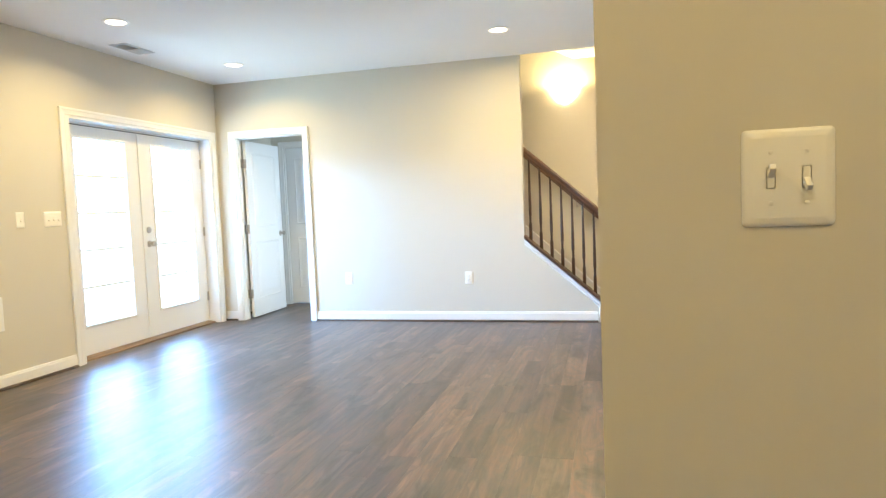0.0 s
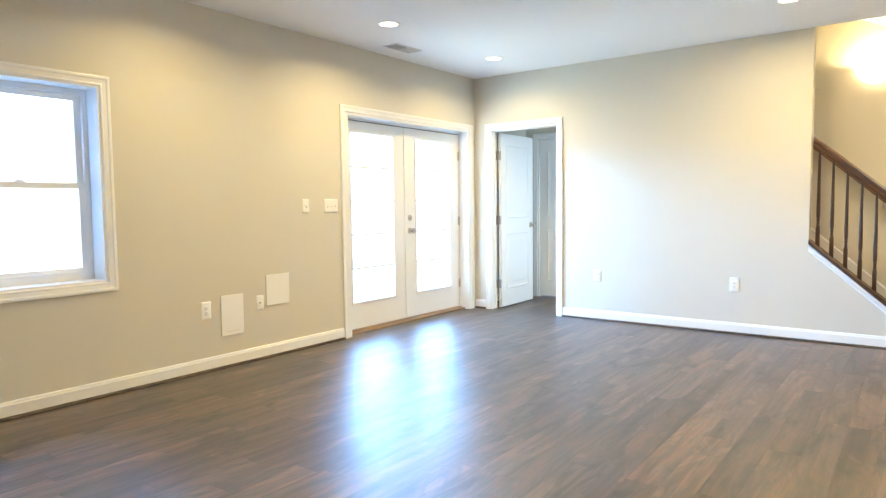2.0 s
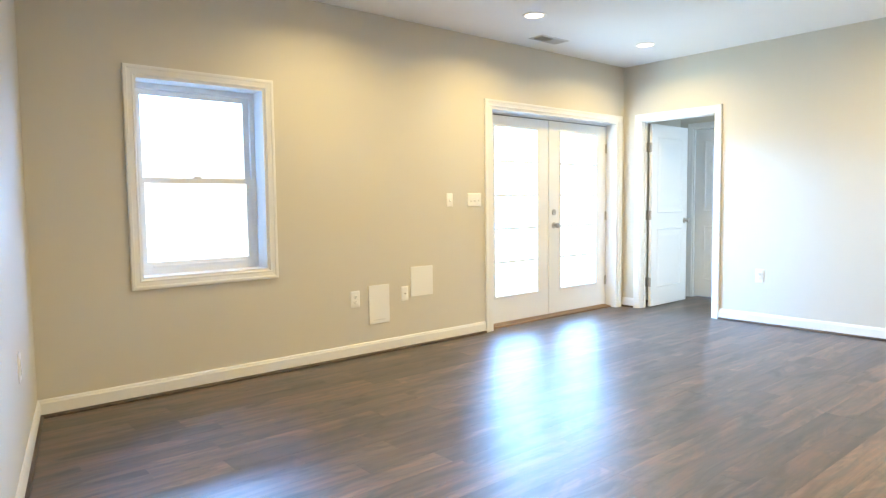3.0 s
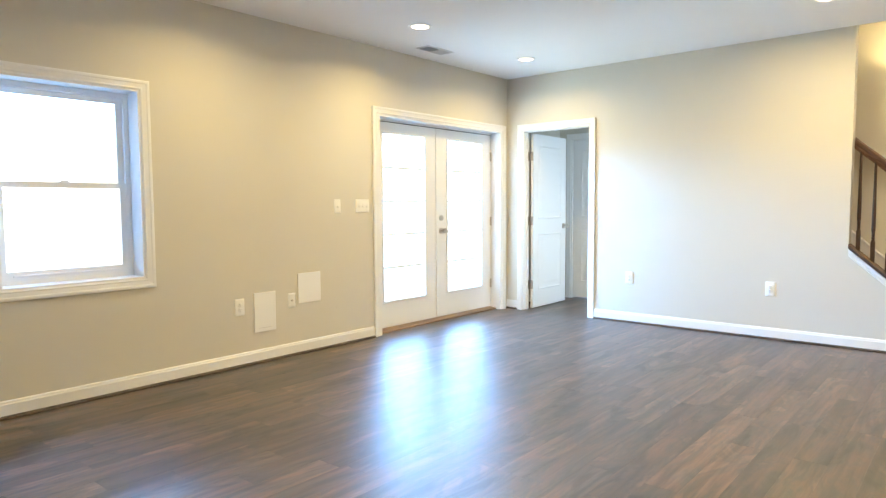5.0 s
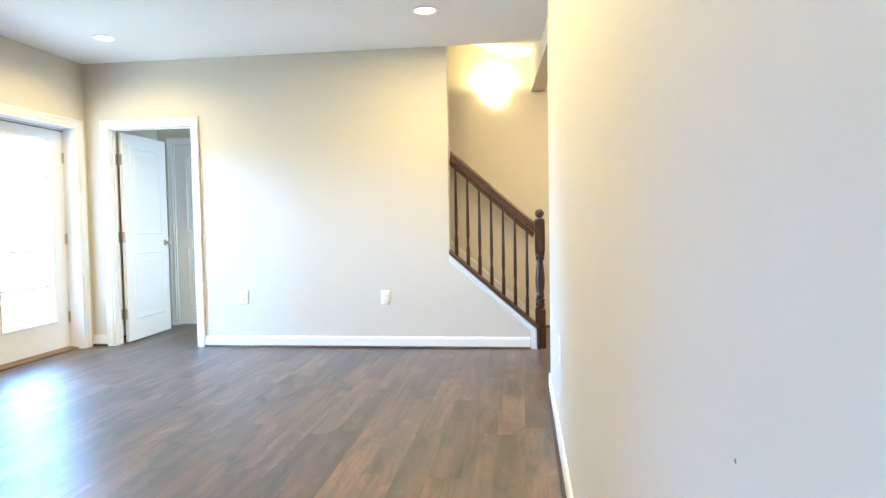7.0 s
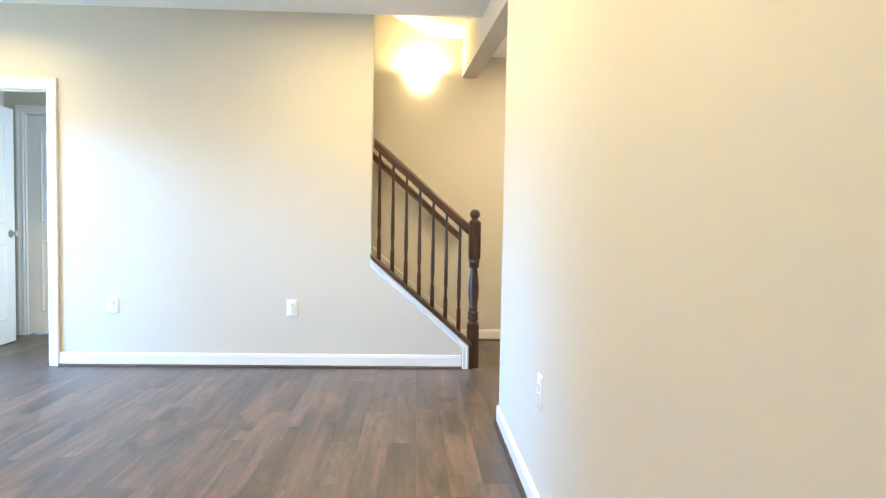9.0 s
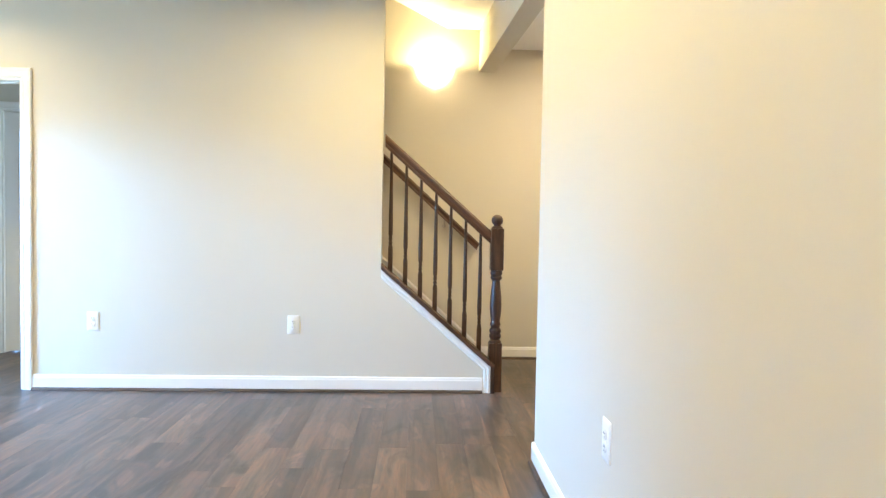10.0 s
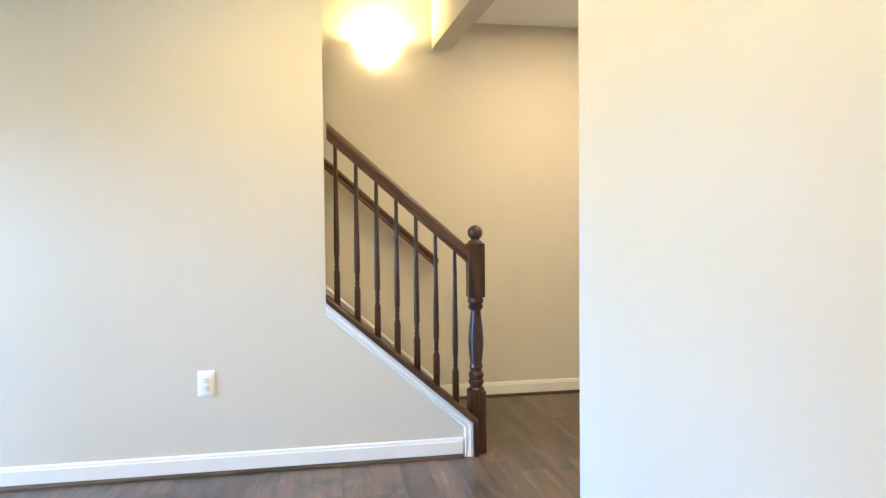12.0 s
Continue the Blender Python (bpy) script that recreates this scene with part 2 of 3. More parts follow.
def slab(bm, axis, a0, a1, z0, z1, t0, t1, holes=()):
    """An upright slab along x or y with openings through it."""
    us = sorted({a0, a1, *[v for h in holes for v in h[:2] if a0 < v < a1]})
    zs = sorted({z0, z1, *[v for h in holes for v in h[2:] if z0 < v < z1]})
    nu, nz = len(us) - 1, len(zs) - 1

    def solid(i, j):
        if not (0 <= i < nu and 0 <= j < nz):
            return False
        u, z = (us[i] + us[i + 1]) / 2, (zs[j] + zs[j + 1]) / 2
        return not any(h[0] < u < h[1] and h[2] < z < h[3] for h in holes)

    made = {}

    def vert(i, j, t):
        if (i, j, t) not in made:
            made[i, j, t] = bm.verts.new((us[i], t, zs[j]) if axis == "x" else (t, us[i], zs[j]))
        return made[i, j, t]

    for i in range(nu):
        for j in range(nz):
            if solid(i, j):
                for t in (t0, t1):
                    bm.faces.new([vert(i, j, t), vert(i + 1, j, t), vert(i + 1, j + 1, t), vert(i, j + 1, t)])
                for (di, dj), (p, q) in {(-1, 0): ((i, j), (i, j + 1)), (1, 0): ((i + 1, j), (i + 1, j + 1)), (0, -1): ((i, j), (i + 1, j)), (0, 1): ((i, j + 1), (i + 1, j + 1))}.items():
                    if not solid(i + di, j + dj):
                        bm.faces.new([vert(*p, t0), vert(*q, t0), vert(*q, t1), vert(*p, t1)])
    return bm


def structure(ob, label, category):
    return tagged(ob, label, category, kind="structure")


# ---- walls, floor, ceiling ----
BOT = -0.012
FD = (-2.086, -0.112, BOT - 1, 2.046)
WIN = (-5.068, -4.234, 0.737, 1.975)
CD = (0.21, 1.055, BOT - 1, 2.05)
E_X, E_S, E_N = 4.222, -5.575, -1.322
FAR = 1.15
STAIR_X = 3.408


def wall(name, axis, a0, a1, z1, t0, t1, label, holes=()):
    return structure(finish(name, slab(bmesh.new(), axis, a0, a1, BOT, z1, t0, t1, holes), PAINT), label, "wall")


GREIGE = "greige painted drywall "
wall("wall_west", "y", -7.6, 1.4, 2.75, -0.20, 0.0, GREIGE + "outer wall with window and double door", [FD, WIN])
wall("wall_north", "x", 0.0, STAIR_X, 3.7, 0.0, 0.115, GREIGE + "wall with an inner doorway", [CD])
# the next three walls are unseen, added to keep outside light out
wall("wall_south_return", "y", -7.48, -6.33, H, 3.03, 3.10, GREIGE + "partition wall")
wall("wall_rear", "x", 0.0, 5.7, 2.75, -7.6, -7.48, GREIGE + "wall closing the back of the room")
wall("wall_east_end", "y", -7.6, 1.4, 3.7, 5.7, 5.82, GREIGE + "wall closing the hall")
wall("wall_east", "y", E_S, E_N, H, E_X, E_X + 0.13, GREIGE + "long side wall beside the walk")
wall("wall_switch", "x", E_X + 0.13, 5.7, H, E_S, E_S + 0.12, GREIGE + "wall end carrying a double switch")
wall("wall_hall", "x", E_X + 0.13, 5.7, H, E_N - 0.12, E_N, GREIGE + "hall side wall")
wall("wall_far", "x", 2.28, 5.7, 3.7, FAR, FAR + 0.12, GREIGE + "wall behind the staircase")
wall("wall_shaft", "y", 0.115, FAR, 3.7, 2.28, 2.4, GREIGE + "wall closing the stair shaft")
wall("wall_vestibule_back", "x", 0.0, 1.8, 2.5, 1.20, 1.30, GREIGE + "vestibule back wall with a doorway", [(0.17, 0.96, BOT - 1, 2.04)])
# its opening is made up, to let the fill lamp in
wall("wall_vestibule_side", "y", 0.115, 1.20, 2.5, 1.7, 1.8, GREIGE + "vestibule side wall with an added opening for a fill lamp", [(0.25, 1.05, BOT - 1, 2.03)])
# unseen wall, added to close the gap behind the fill lamp
wall("wall_vestibule_gap", "x", 1.8, 2.28, 2.5, 1.20, 1.30, GREIGE + "unseen wall closing the gap past the vestibule")
SW, SE = Vector((0.0, -5.650)), Vector((3.10, -6.258))   # the south wall stands a little askew
S_OUT = Vector((SW.y - SE.y, SE.x - SW.x)).normalized()
structure(finish("wall_south", prism(bmesh.new(), [SW, SE, SE - S_OUT * 0.13, SW - S_OUT * 0.13], BOT, H, "z"), PAINT), GREIGE + "partition wall beside the window", "wall")
CAP_S = 0.871


def trim_top(x):
    """Height of the white trim's upper edge along the sloped stair wall."""
    return 0.833 - CAP_S * (x - STAIR_X)


structure(finish("wall_stair_knee", prism(bmesh.new(), [(STAIR_X, BOT), (4.16, BOT), (4.16, trim_top(4.16)), (STAIR_X, trim_top(STAIR_X))], 0.0, 0.115, "y"), PAINT), GREIGE + "low wall sloping down under the banister", "wall")
structure(finish("header_beam", prism(bmesh.new(), [(4.150, FAR), (4.285, FAR), (E_X + 0.20, E_N), (E_X + 0.06, E_N)], 2.445, H + 0.16, "z"), PAINT), GREIGE + "header beam over the hall opening", "beam")

bm = bmesh.new()
box(bm, 0.0, E_X, -7.48, 0.0, H, H + 0.115)
box(bm, E_X, 5.7, E_N, FAR, H, H + 0.115)
box(bm, E_X, 5.7, -7.48, E_S, H, H + 0.115)
structure(finish("ceiling", bm, CEIL), "flat white painted drywall ceiling", "ceiling")
bm = bmesh.new()
box(bm, 3.88, E_X + 0.13, 0.0, FAR, 2.80, 2.91)
prism(bm, [(3.88, 2.80), (3.88, 2.91), (2.4, 3.66), (2.4, 3.532)], 0.0, FAR, "y")
structure(finish("ceiling_stairs", bm, CEIL), "white stair ceiling, flat then sloping upward", "ceiling")
structure(finish("ceiling_vestibule", boxed(0.0, 2.28, 0.115, 1.2, 2.42, 2.5), CEIL), "white vestibule ceiling", "ceiling")
structure(finish("subfloor", boxed(-0.2, 5.82, -7.6, 1.4, -0.15, -0.0105), UNDER), "dark subfloor under the planks", "floor")
g = bmesh.new()
bmesh.ops.create_grid(g, x_segments=8, y_segments=8, size=900)
ground = finish("ground", g, GROUND)
ground.location.z = -0.16
structure(ground, "grassy ground around the house", "ground")

# ---- baseboards with a dark shoe ----
BASE = [(0, 0), (0, 0.013), (0.070, 0.013), (0.078, 0.0095), (0.084, 0.0095), (0.092, 0.005), (0.092, 0.0)]
SHOE_P = [(0, 0.0), (0, 0.028), (0.006, 0.028), (0.013, 0.024), (0.017, 0.017), (0.019, 0.013), (0.019, 0.0)]


def baseboard(p0, p1, out, lift=0.012):
    ob = structure(finish("baseboard", sweep(bmesh.new(), BASE, (*p0, lift), (*p1, lift), (0, 0, 1), (*out, 0)), TRIM), "white painted baseboard with a dark wood shoe", "baseboard")
    part("shoe_moulding", sweep(bmesh.new(), SHOE_P, (*p0, 0.0), (*p1, 0.0), (0, 0, 1), (*out, 0)), SHOE, ob, "dark brown shoe moulding")
    return ob


baseboard((0, SW.y), (0, -2.152), (1, 0))
baseboard((0.0, 0), (0.149, 0), (0, -1))
baseboard((1.118, 0), (4.105, 0), (0, -1))
baseboard((E_X, E_S - 0.012), (E_X, E_N + 0.013), (-1, 0))
baseboard((E_X, E_S), (5.7, E_S), (0, -1))
baseboard((E_X - 0.013, E_N), (5.7, E_N), (0, 1))
baseboard((4.174, FAR), (5.7, FAR), (0, -1))
baseboard(SW, SE, S_OUT)
baseboard((0.0, 0.115), (0.0, 1.2), (1, 0))
baseboard((1.7, 0.115), (1.7, 1.2), (-1, 0))

# ---- casings ----
CASE = [(0, 0), (0, 0.017), (0.006, 0.019), (0.018, 0.019), (0.024, 0.015), (0.046, 0.012), (0.052, 0.014), (0.058, 0.012), (0.062, 0.008), (0.062, 0)]


def casing(parent, rect, plane, axis, sign, sill=False):
    """Mitred casing round an opening. rect: outer a0, a1, z0, z1. plane: the wall face. axis: x or y along the wall. sign: the way it stands proud."""
    a0, a1, z0, z1 = rect
    def at(a, z):
        return (a, plane, z) if axis == "x" else (plane, a, z)
    out = (0, sign, 0) if axis == "x" else (sign, 0, 0)
    along = (1, 0, 0) if axis == "x" else (0, 1, 0)
    back = tuple(-v for v in along)
    low = 1.0 if sill else 0.0
    part("casing", sweep(bmesh.new(), CASE, at(a0, z0), at(a0, z1), along, out, low, 1.0), TRIM, parent)
    part("casing", sweep(bmesh.new(), CASE, at(a1, z0), at(a1, z1), back, out, low, 1.0), TRIM, parent)
    part("casing", sweep(bmesh.new(), CASE, at(a0, z1), at(a1, z1), (0, 0, -1), out, 1.0, 1.0), TRIM, parent)
    if sill:
        part("casing", sweep(bmesh.new(), CASE, at(a0, z0), at(a1, z0), (0, 0, 1), out, 1.0, 1.0), TRIM, parent)


def hinge(parent, x, y, z, turn=0.0):
    """A butt hinge: two small leaves and a knuckle."""
    bm = bmesh.new()
    lathe(bm, [(0.0035, -0.052), (0.0065, -0.049), (0.0065, 0.049), (0.0035, 0.052)], segs=10)
    box(bm, 0.0, 0.030, -0.0015, 0.0015, -0.048, 0.048)
    box(bm, -0.022, 0.0, -0.0015, 0.0015, -0.048, 0.048)
    bmesh.ops.transform(bm, matrix=pose(x, y, z, 0, 0, turn), verts=bm.verts)
    return part("hinge", bm, NICKEL, parent, "satin nickel hinge", True)


def knob(parent, at, out):
    """A round passage knob on its rose, standing out along x or y."""
    axis = "X" if out[0] else "Y"
    s = out[0] or out[1]
    prof = [(0.033, 0.0), (0.033, 0.004), (0.028, 0.009), (0.012, 0.011), (0.011, 0.030), (0.017, 0.034), (0.026, 0.042), (0.029, 0.052), (0.026, 0.062), (0.016, 0.068), (0.004, 0.069)]
    return part("door_knob", lathe(bmesh.new(), [(r, s * h) for r, h in prof], at, 20, axis), NICKEL, parent, "satin nickel door knob", True)


# ---- window in the west wall ----
window = structure(thing("window_1", (0, 0, 0), "white double-hung window with moulded casing", "window", kind="structure"), "white double-hung window with moulded casing", "window")
casing(window, (-5.130, -4.172, 0.675, 2.037), 0.0, "y", 1, True)
y0, y1, z0, z1 = WIN
jb = bmesh.new()
box(jb, -0.2, 0.003, y0 - 0.0005, y0 + 0.012, z0, z1)
box(jb, -0.2, 0.003, y1 - 0.012, y1 + 0.0005, z0, z1)
box(jb, -0.2, 0.003, y0 + 0.012, y1 - 0.012, z1 - 0.012, z1)
box(jb, -0.2, 0.003, y0 + 0.012, y1 - 0.012, z0, z0 + 0.012)
part("jamb", jb, TRIM, window)
y0, y1, z0, z1 = y0 + 0.012, y1 - 0.012, z0 + 0.012, z1 - 0.012
part("window_frame", slab(bmesh.new(), "y", y0, y1, z0, z1, -0.195, -0.145, [(y0 + 0.03, y1 - 0.03, z0 + 0.03, z1 - 0.035)]), VINYL, window)
mid = 1.352


def sash(name, za, zb, x0, x1, rail):
    ob = part(name, slab(bmesh.new(), "y", y0 + 0.03, y1 - 0.03, za, zb, x0, x1, [(y0 + 0.068, y1 - 0.068, za + rail, zb - 0.036)]), VINYL, window)
    pane = part("pane", boxed((x0 + x1) / 2 - 0.002, (x0 + x1) / 2 + 0.002, y0 + 0.066, y1 - 0.066, za + rail - 0.002, zb - 0.034), PANE, ob)
    pane.visible_shadow = False
    return ob


sash("upper_sash", mid - 0.018, z1 - 0.035, -0.192, -0.172, 0.036)
low_sash = sash("lower_sash", z0 + 0.03, mid + 0.018, -0.168, -0.148, 0.05)
part("sash_lock", boxed(-0.168, -0.142, -4.676, -4.626, mid + 0.018, mid + 0.032, bevel=0.004), VINYL, low_sash)
part("lift_rail", boxed(-0.148, -0.136, y0 + 0.10, y1 - 0.10, z0 + 0.045, z0 + 0.058, bevel=0.003), VINYL, low_sash)

# ---- double glazed door in the west wall ----
french = thing("door_1", (0, 0, 0), "closed white double door with tall glass lights", "door", kind="structure")
casing(french, (-2.1480, -0.0490, 0.0, 2.108), 0.0, "y", 1)
jb = bmesh.new()
box(jb, -0.2, 0.003, -2.0842, -2.0461, 0.0, 2.046)
box(jb, -0.2, 0.003, -0.1419, -0.1128, 0.0, 2.046)
box(jb, -0.2, 0.003, -2.0461, -0.1419, 2.026, 2.046)
box(jb, -0.2, -0.118, -2.0461, -0.1419, 2.008, 2.026)
part("jamb", jb, TRIM, french)
# shade of the gap over the leaves, put in as a near-black strip
part("gap_shade_strip", boxed(-0.180, -0.128, -2.0531, -0.1439, 2.002, 2.008), SHADOW_GAP, french, "thin near-black strip for the gap's shade over the leaves")
part("threshold", sweep(bmesh.new(), [(0, 0), (0.012, 0), (0.022, -0.06), (0.028, -0.14), (0, -0.14)], (-0.055, -2.0461, 0.0), (-0.055, -0.1419, 0.0), (0, 0, 1), (1, 0, 0)), SILL, french, "brown wooden threshold")


def french_leaf(ya, yb, ga, gb, name):
    za, zb, gz0, gz1 = 0.030, 2.002, 0.285, 1.895
    leaf = part(name, slab(bmesh.new(), "y", ya, yb, za, zb, -0.176, -0.132, [(ga, gb, gz0, gz1)]), DOOR, french)
    bead = [(0, 0), (0, 0.004), (0.008, 0.010), (0.018, 0.010), (0.026, 0.003), (0.026, 0)]
    fr = bmesh.new()
    x = -0.132
    o = 0.022
    sweep(fr, bead, (x, ga - o, gz0 - o), (x, ga - o, gz1 + o), (0, 1, 0), (1, 0, 0), 1, 1)
    sweep(fr, bead, (x, gb + o, gz0 - o), (x, gb + o, gz1 + o), (0, -1, 0), (1, 0, 0), 1, 1)
    sweep(fr, bead, (x, ga - o, gz1 + o), (x, gb + o, gz1 + o), (0, 0, -1), (1, 0, 0), 1, 1)
    sweep(fr, bead, (x, ga - o, gz0 - o), (x, gb + o, gz0 - o), (0, 0, 1), (1, 0, 0), 1, 1)
    part("glazing_bead", fr, DOOR, leaf)
    pane = part("pane", boxed(-0.150, -0.146, ga - 0.004, gb + 0.004, gz0 - 0.004, gz1 + 0.004), PANE, leaf)
    pane.visible_shadow = False
    for n in range(1, 5):
        z = gz0 + (gz1 - gz0) * n / 5
        part("muntin", boxed(-0.1455, -0.139, ga, gb, z - 0.0105, z + 0.0105, bevel=0.002), VINYL, leaf)
    return leaf


left_leaf = french_leaf(-2.0510, -1.1016, -1.8846, -1.2894, "door_leaf")
right_leaf = french_leaf(-1.0975, -0.1460, -0.9249, -0.3257, "door_leaf")
part("astragal", boxed(-0.132, -0.120, -1.1220, -1.0750, 0.045, 1.999, bevel=0.004), DOOR, left_leaf)
for z in (0.30, 1.02, 1.76):
    hinge(right_leaf, -0.128, -0.1439, z, 90)
knob(right_leaf, (-0.132, -1.0342, 0.94), (1, 0))
part("deadbolt", lathe(bmesh.new(), [(0.031, -0.132), (0.031, -0.124), (0.026, -0.118), (0.012, -0.117), (0.011, -0.108), (0.004, -0.107)], (0, -1.0342, 1.075), 20, "X"), NICKEL, right_leaf, "satin nickel deadbolt turn", True)


# ---- panelled inner doors ----
def panel_leaf(name, w, h, parent, t=0.035):
    """A moulded two-panel leaf, hinged at its origin, along +x. Both faces carry sunk mouldings round raised fields."""
    bm = bmesh.new()
    box(bm, 0, w, -t / 2, t / 2, 0, h, bevel=0.0015, segs=1)
    leaf = part(name, bm, DOOR, parent)
    for za, zb in ((0.20, 0.86), (1.03, h - 0.13)):
        for s in (-1, 1):
            fr = bmesh.new()
            y = s * t / 2
            a, b = 0.115, w - 0.115
            ogee = [(0, 0.0005), (0.006, 0.005), (0.014, 0.006), (0.022, 0.001), (0.030, 0.001), (0.036, 0.0005), (0.036, -0.002), (0, -0.002)]
            out = (0, s, 0)
            sweep(fr, ogee, (a, y, za), (a, y, zb), (1, 0, 0), out, 1, 1)
            sweep(fr, ogee, (b, y, za), (b, y, zb), (-1, 0, 0), out, 1, 1)
            sweep(fr, ogee, (a, y, zb), (b, y, zb), (0, 0, -1), out, 1, 1)
            sweep(fr, ogee, (a, y, za), (b, y, za), (0, 0, 1), out, 1, 1)
            k = 0.062
            vs = []
            for inset, v in ((k, 0.0), (k + 0.028, 0.0035)):
                vs.append([fr.verts.new((px, y + s * v, pz)) for px, pz in ((a + inset, za + inset), (b - inset, za + inset), (b - inset, zb - inset), (a + inset, zb - inset))])
            for i in range(4):
                fr.faces.new((vs[0][i], vs[0][(i + 1) % 4], vs[1][(i + 1) % 4], vs[1][i]))
            fr.faces.new(vs[1])
            part("door_panel", fr, DOOR, leaf)
    return leaf


def inner_jamb(parent, a0, a1, t0, t1, z1):
    jb = bmesh.new()
    box(jb, a0 - 0.0005, a0 + 0.016, t0 - 0.002, t1 + 0.002, 0, z1)
    box(jb, a1 - 0.016, a1 + 0.0005, t0 - 0.002, t1 + 0.002, 0, z1)
    box(jb, a0 + 0.016, a1 - 0.016, t0 - 0.002, t1 + 0.002, z1 - 0.016, z1)
    part("jamb", jb, TRIM, parent)


closet = thing("door_2", (0, 0, 0), "white two-panel door standing open into a vestibule", "door", kind="structure")
casing(closet, (0.150, 1.117, 0.0, 2.112), 0.0, "x", -1)
inner_jamb(closet, 0.21, 1.055, 0.0, 0.115, 2.05)
sp = bmesh.new()
box(sp, 0.226, 0.236, 0.060, 0.076, 0, 2.034)
box(sp, 1.029, 1.039, 0.060, 0.076, 0, 2.034)
box(sp, 0.236, 1.029, 0.060, 0.076, 2.024, 2.034)
part("door_stop", sp, TRIM, closet)
leaf = panel_leaf("door_leaf", 0.77, 2.005, closet)
leaf.matrix_local = pose(0.262, 0.122, 0.012, 0, 0, 91)
for z in (0.27, 1.01, 1.75):
    hp = bmesh.new()
    box(hp, -0.0022, 0.0, -0.0170, 0.0165, z - 0.05, z + 0.05, bevel=0.0006, segs=1)
    lathe(hp, [(0.004, z - 0.054), (0.0072, z - 0.051), (0.0072, z + 0.051), (0.004, z + 0.054)], (-0.006, 0.0215, 0), 10)
    part("hinge", hp, NICKEL, leaf, "satin nickel hinge", True)
    jp = boxed(0.226, 0.2282, 0.078, 0.114, z + 0.012 - 0.05, z + 0.012 + 0.05)
    part("hinge_plate", jp, NICKEL, closet, "satin nickel hinge plate")
knob(leaf, (0.71, -0.0175, 0.935), (0, -1))
knob(leaf, (0.71, 0.0175, 0.935), (0, 1))

back_door = thing("door_3", (0, 0, 0), "closed white two-panel door inside the vestibule", "door", kind="structure")
casing(back_door, (0.108, 1.022, 0.0, 2.102), 1.20, "x", -1)
inner_jamb(back_door, 0.17, 0.96, 1.20, 1.30, 2.04)
bleaf = panel_leaf("door_leaf", 0.755, 2.005, back_door)
bleaf.matrix_local = pose(0.188, 1.235, 0.014)

# ---- wall plates ----
def plate_base(bm, w, h, t=0.006):
    rows = []
    for inset, v, rad in ((0.0, 0.0, 0.006), (0.0, -t * 0.25, 0.006), (0.0012, -t * 0.50, 0.0055), (0.0042, -t * 0.72, 0.005), (0.0100, -t * 0.97, 0.004), (0.0108, -t, 0.0035)):
        ring = []
        for q, (sx, sz) in enumerate(((1, 1), (-1, 1), (-1, -1), (1, -1))):
            for k in range(5):
                ang = radians(90 * q + 22.5 * k)
                ring.append(bm.verts.new((sx * (w / 2 - inset - rad) + rad * math.cos(ang), v, sz * (h / 2 - inset - rad) + rad * math.sin(ang))))
        rows.append(ring)
    for a, b in zip(rows, rows[1:]):
        for k in range(20):
            bm.faces.new((a[k], a[(k + 1) % 20], b[(k + 1) % 20], b[k]))
    bm.faces.new(rows[0]), bm.faces.new(rows[-1])
    return bm


def screw(parent, x, z):
    return part("screw", lathe(bmesh.new(), [(0.0026, -0.0058), (0.0026, -0.0071), (0.0016, -0.0076)], (x, 0, z), 10, "Y"), PLASTIC, parent, "", True)


def switch_plate(at, turn, gangs, label, up=(), plain_mat=PLASTIC, w=None, h=0.118, pitch=0.046):
    """A toggle switch plate. The plate faces -y before it is turned."""
    t = thing("switch_plate", at, label, "light switch", turn=turn)
    w = w or 0.072 + 0.046 * (gangs - 1)
    part("plate", plate_base(bmesh.new(), w, h, 0.0062), plain_mat, t, "", True)
    for n in range(gangs):
        x = pitch * (n - (gangs - 1) / 2)
        part("toggle_slot", boxed(x - 0.0053, x + 0.0053, -0.0062, -0.004, -0.0131, 0.0131), SLOT_SOFT, t, "shaded slot round the toggle")
        part("toggle_collar", boxed(x - 0.0046, x + 0.0046, -0.0068, -0.004, -0.0123, 0.0123, bevel=0.0008, segs=1), plain_mat, t)
        lever = bmesh.new()
        box(lever, -0.0035, 0.0035, -0.017, 0.0, -0.0038, 0.0038, bevel=0.0015)
        s = 1 if (n < len(up) and up[n]) else -1
        bmesh.ops.transform(lever, matrix=pose(x, -0.004, 0.003 * s, -38 * s), verts=lever.verts)
        part("toggle", lever, plain_mat, t, "", True)
        screw(t, x, 0.030), screw(t, x, -0.030)
    return t


def outlet(at, turn, label):
    t = thing("wall_outlet", at, label, "outlet", "duplex outlets", turn=turn)
    part("plate", plate_base(bmesh.new(), 0.082, 0.128), OUTLET, t, "", True)
    for z in (-0.0195, 0.0195):
        face = bmesh.new()
        lathe(face, [(0.0172, -0.005), (0.0172, -0.0078), (0.0160, -0.0086)], (0, 0, z), 20, "Y")
        f = part("receptacle", face, OUTLET, t, "", True)
        for x, hh in ((-0.0065, 0.0046), (0.0065, 0.0036)):
            part("slot", boxed(x - 0.0017, x + 0.0017, -0.0089, -0.0080, z + 0.003 - hh, z + 0.003 + hh), SLOT, f, "dark slot")
        part("slot", lathe(bmesh.new(), [(0.0026, -0.0080), (0.0026, -0.0089)], (0, 0, z - 0.0095), 8, "Y"), SLOT, f, "dark slot")
    screw(t, 0, 0)
    return t


WEST, EAST, NORTH = 90, -90, 0
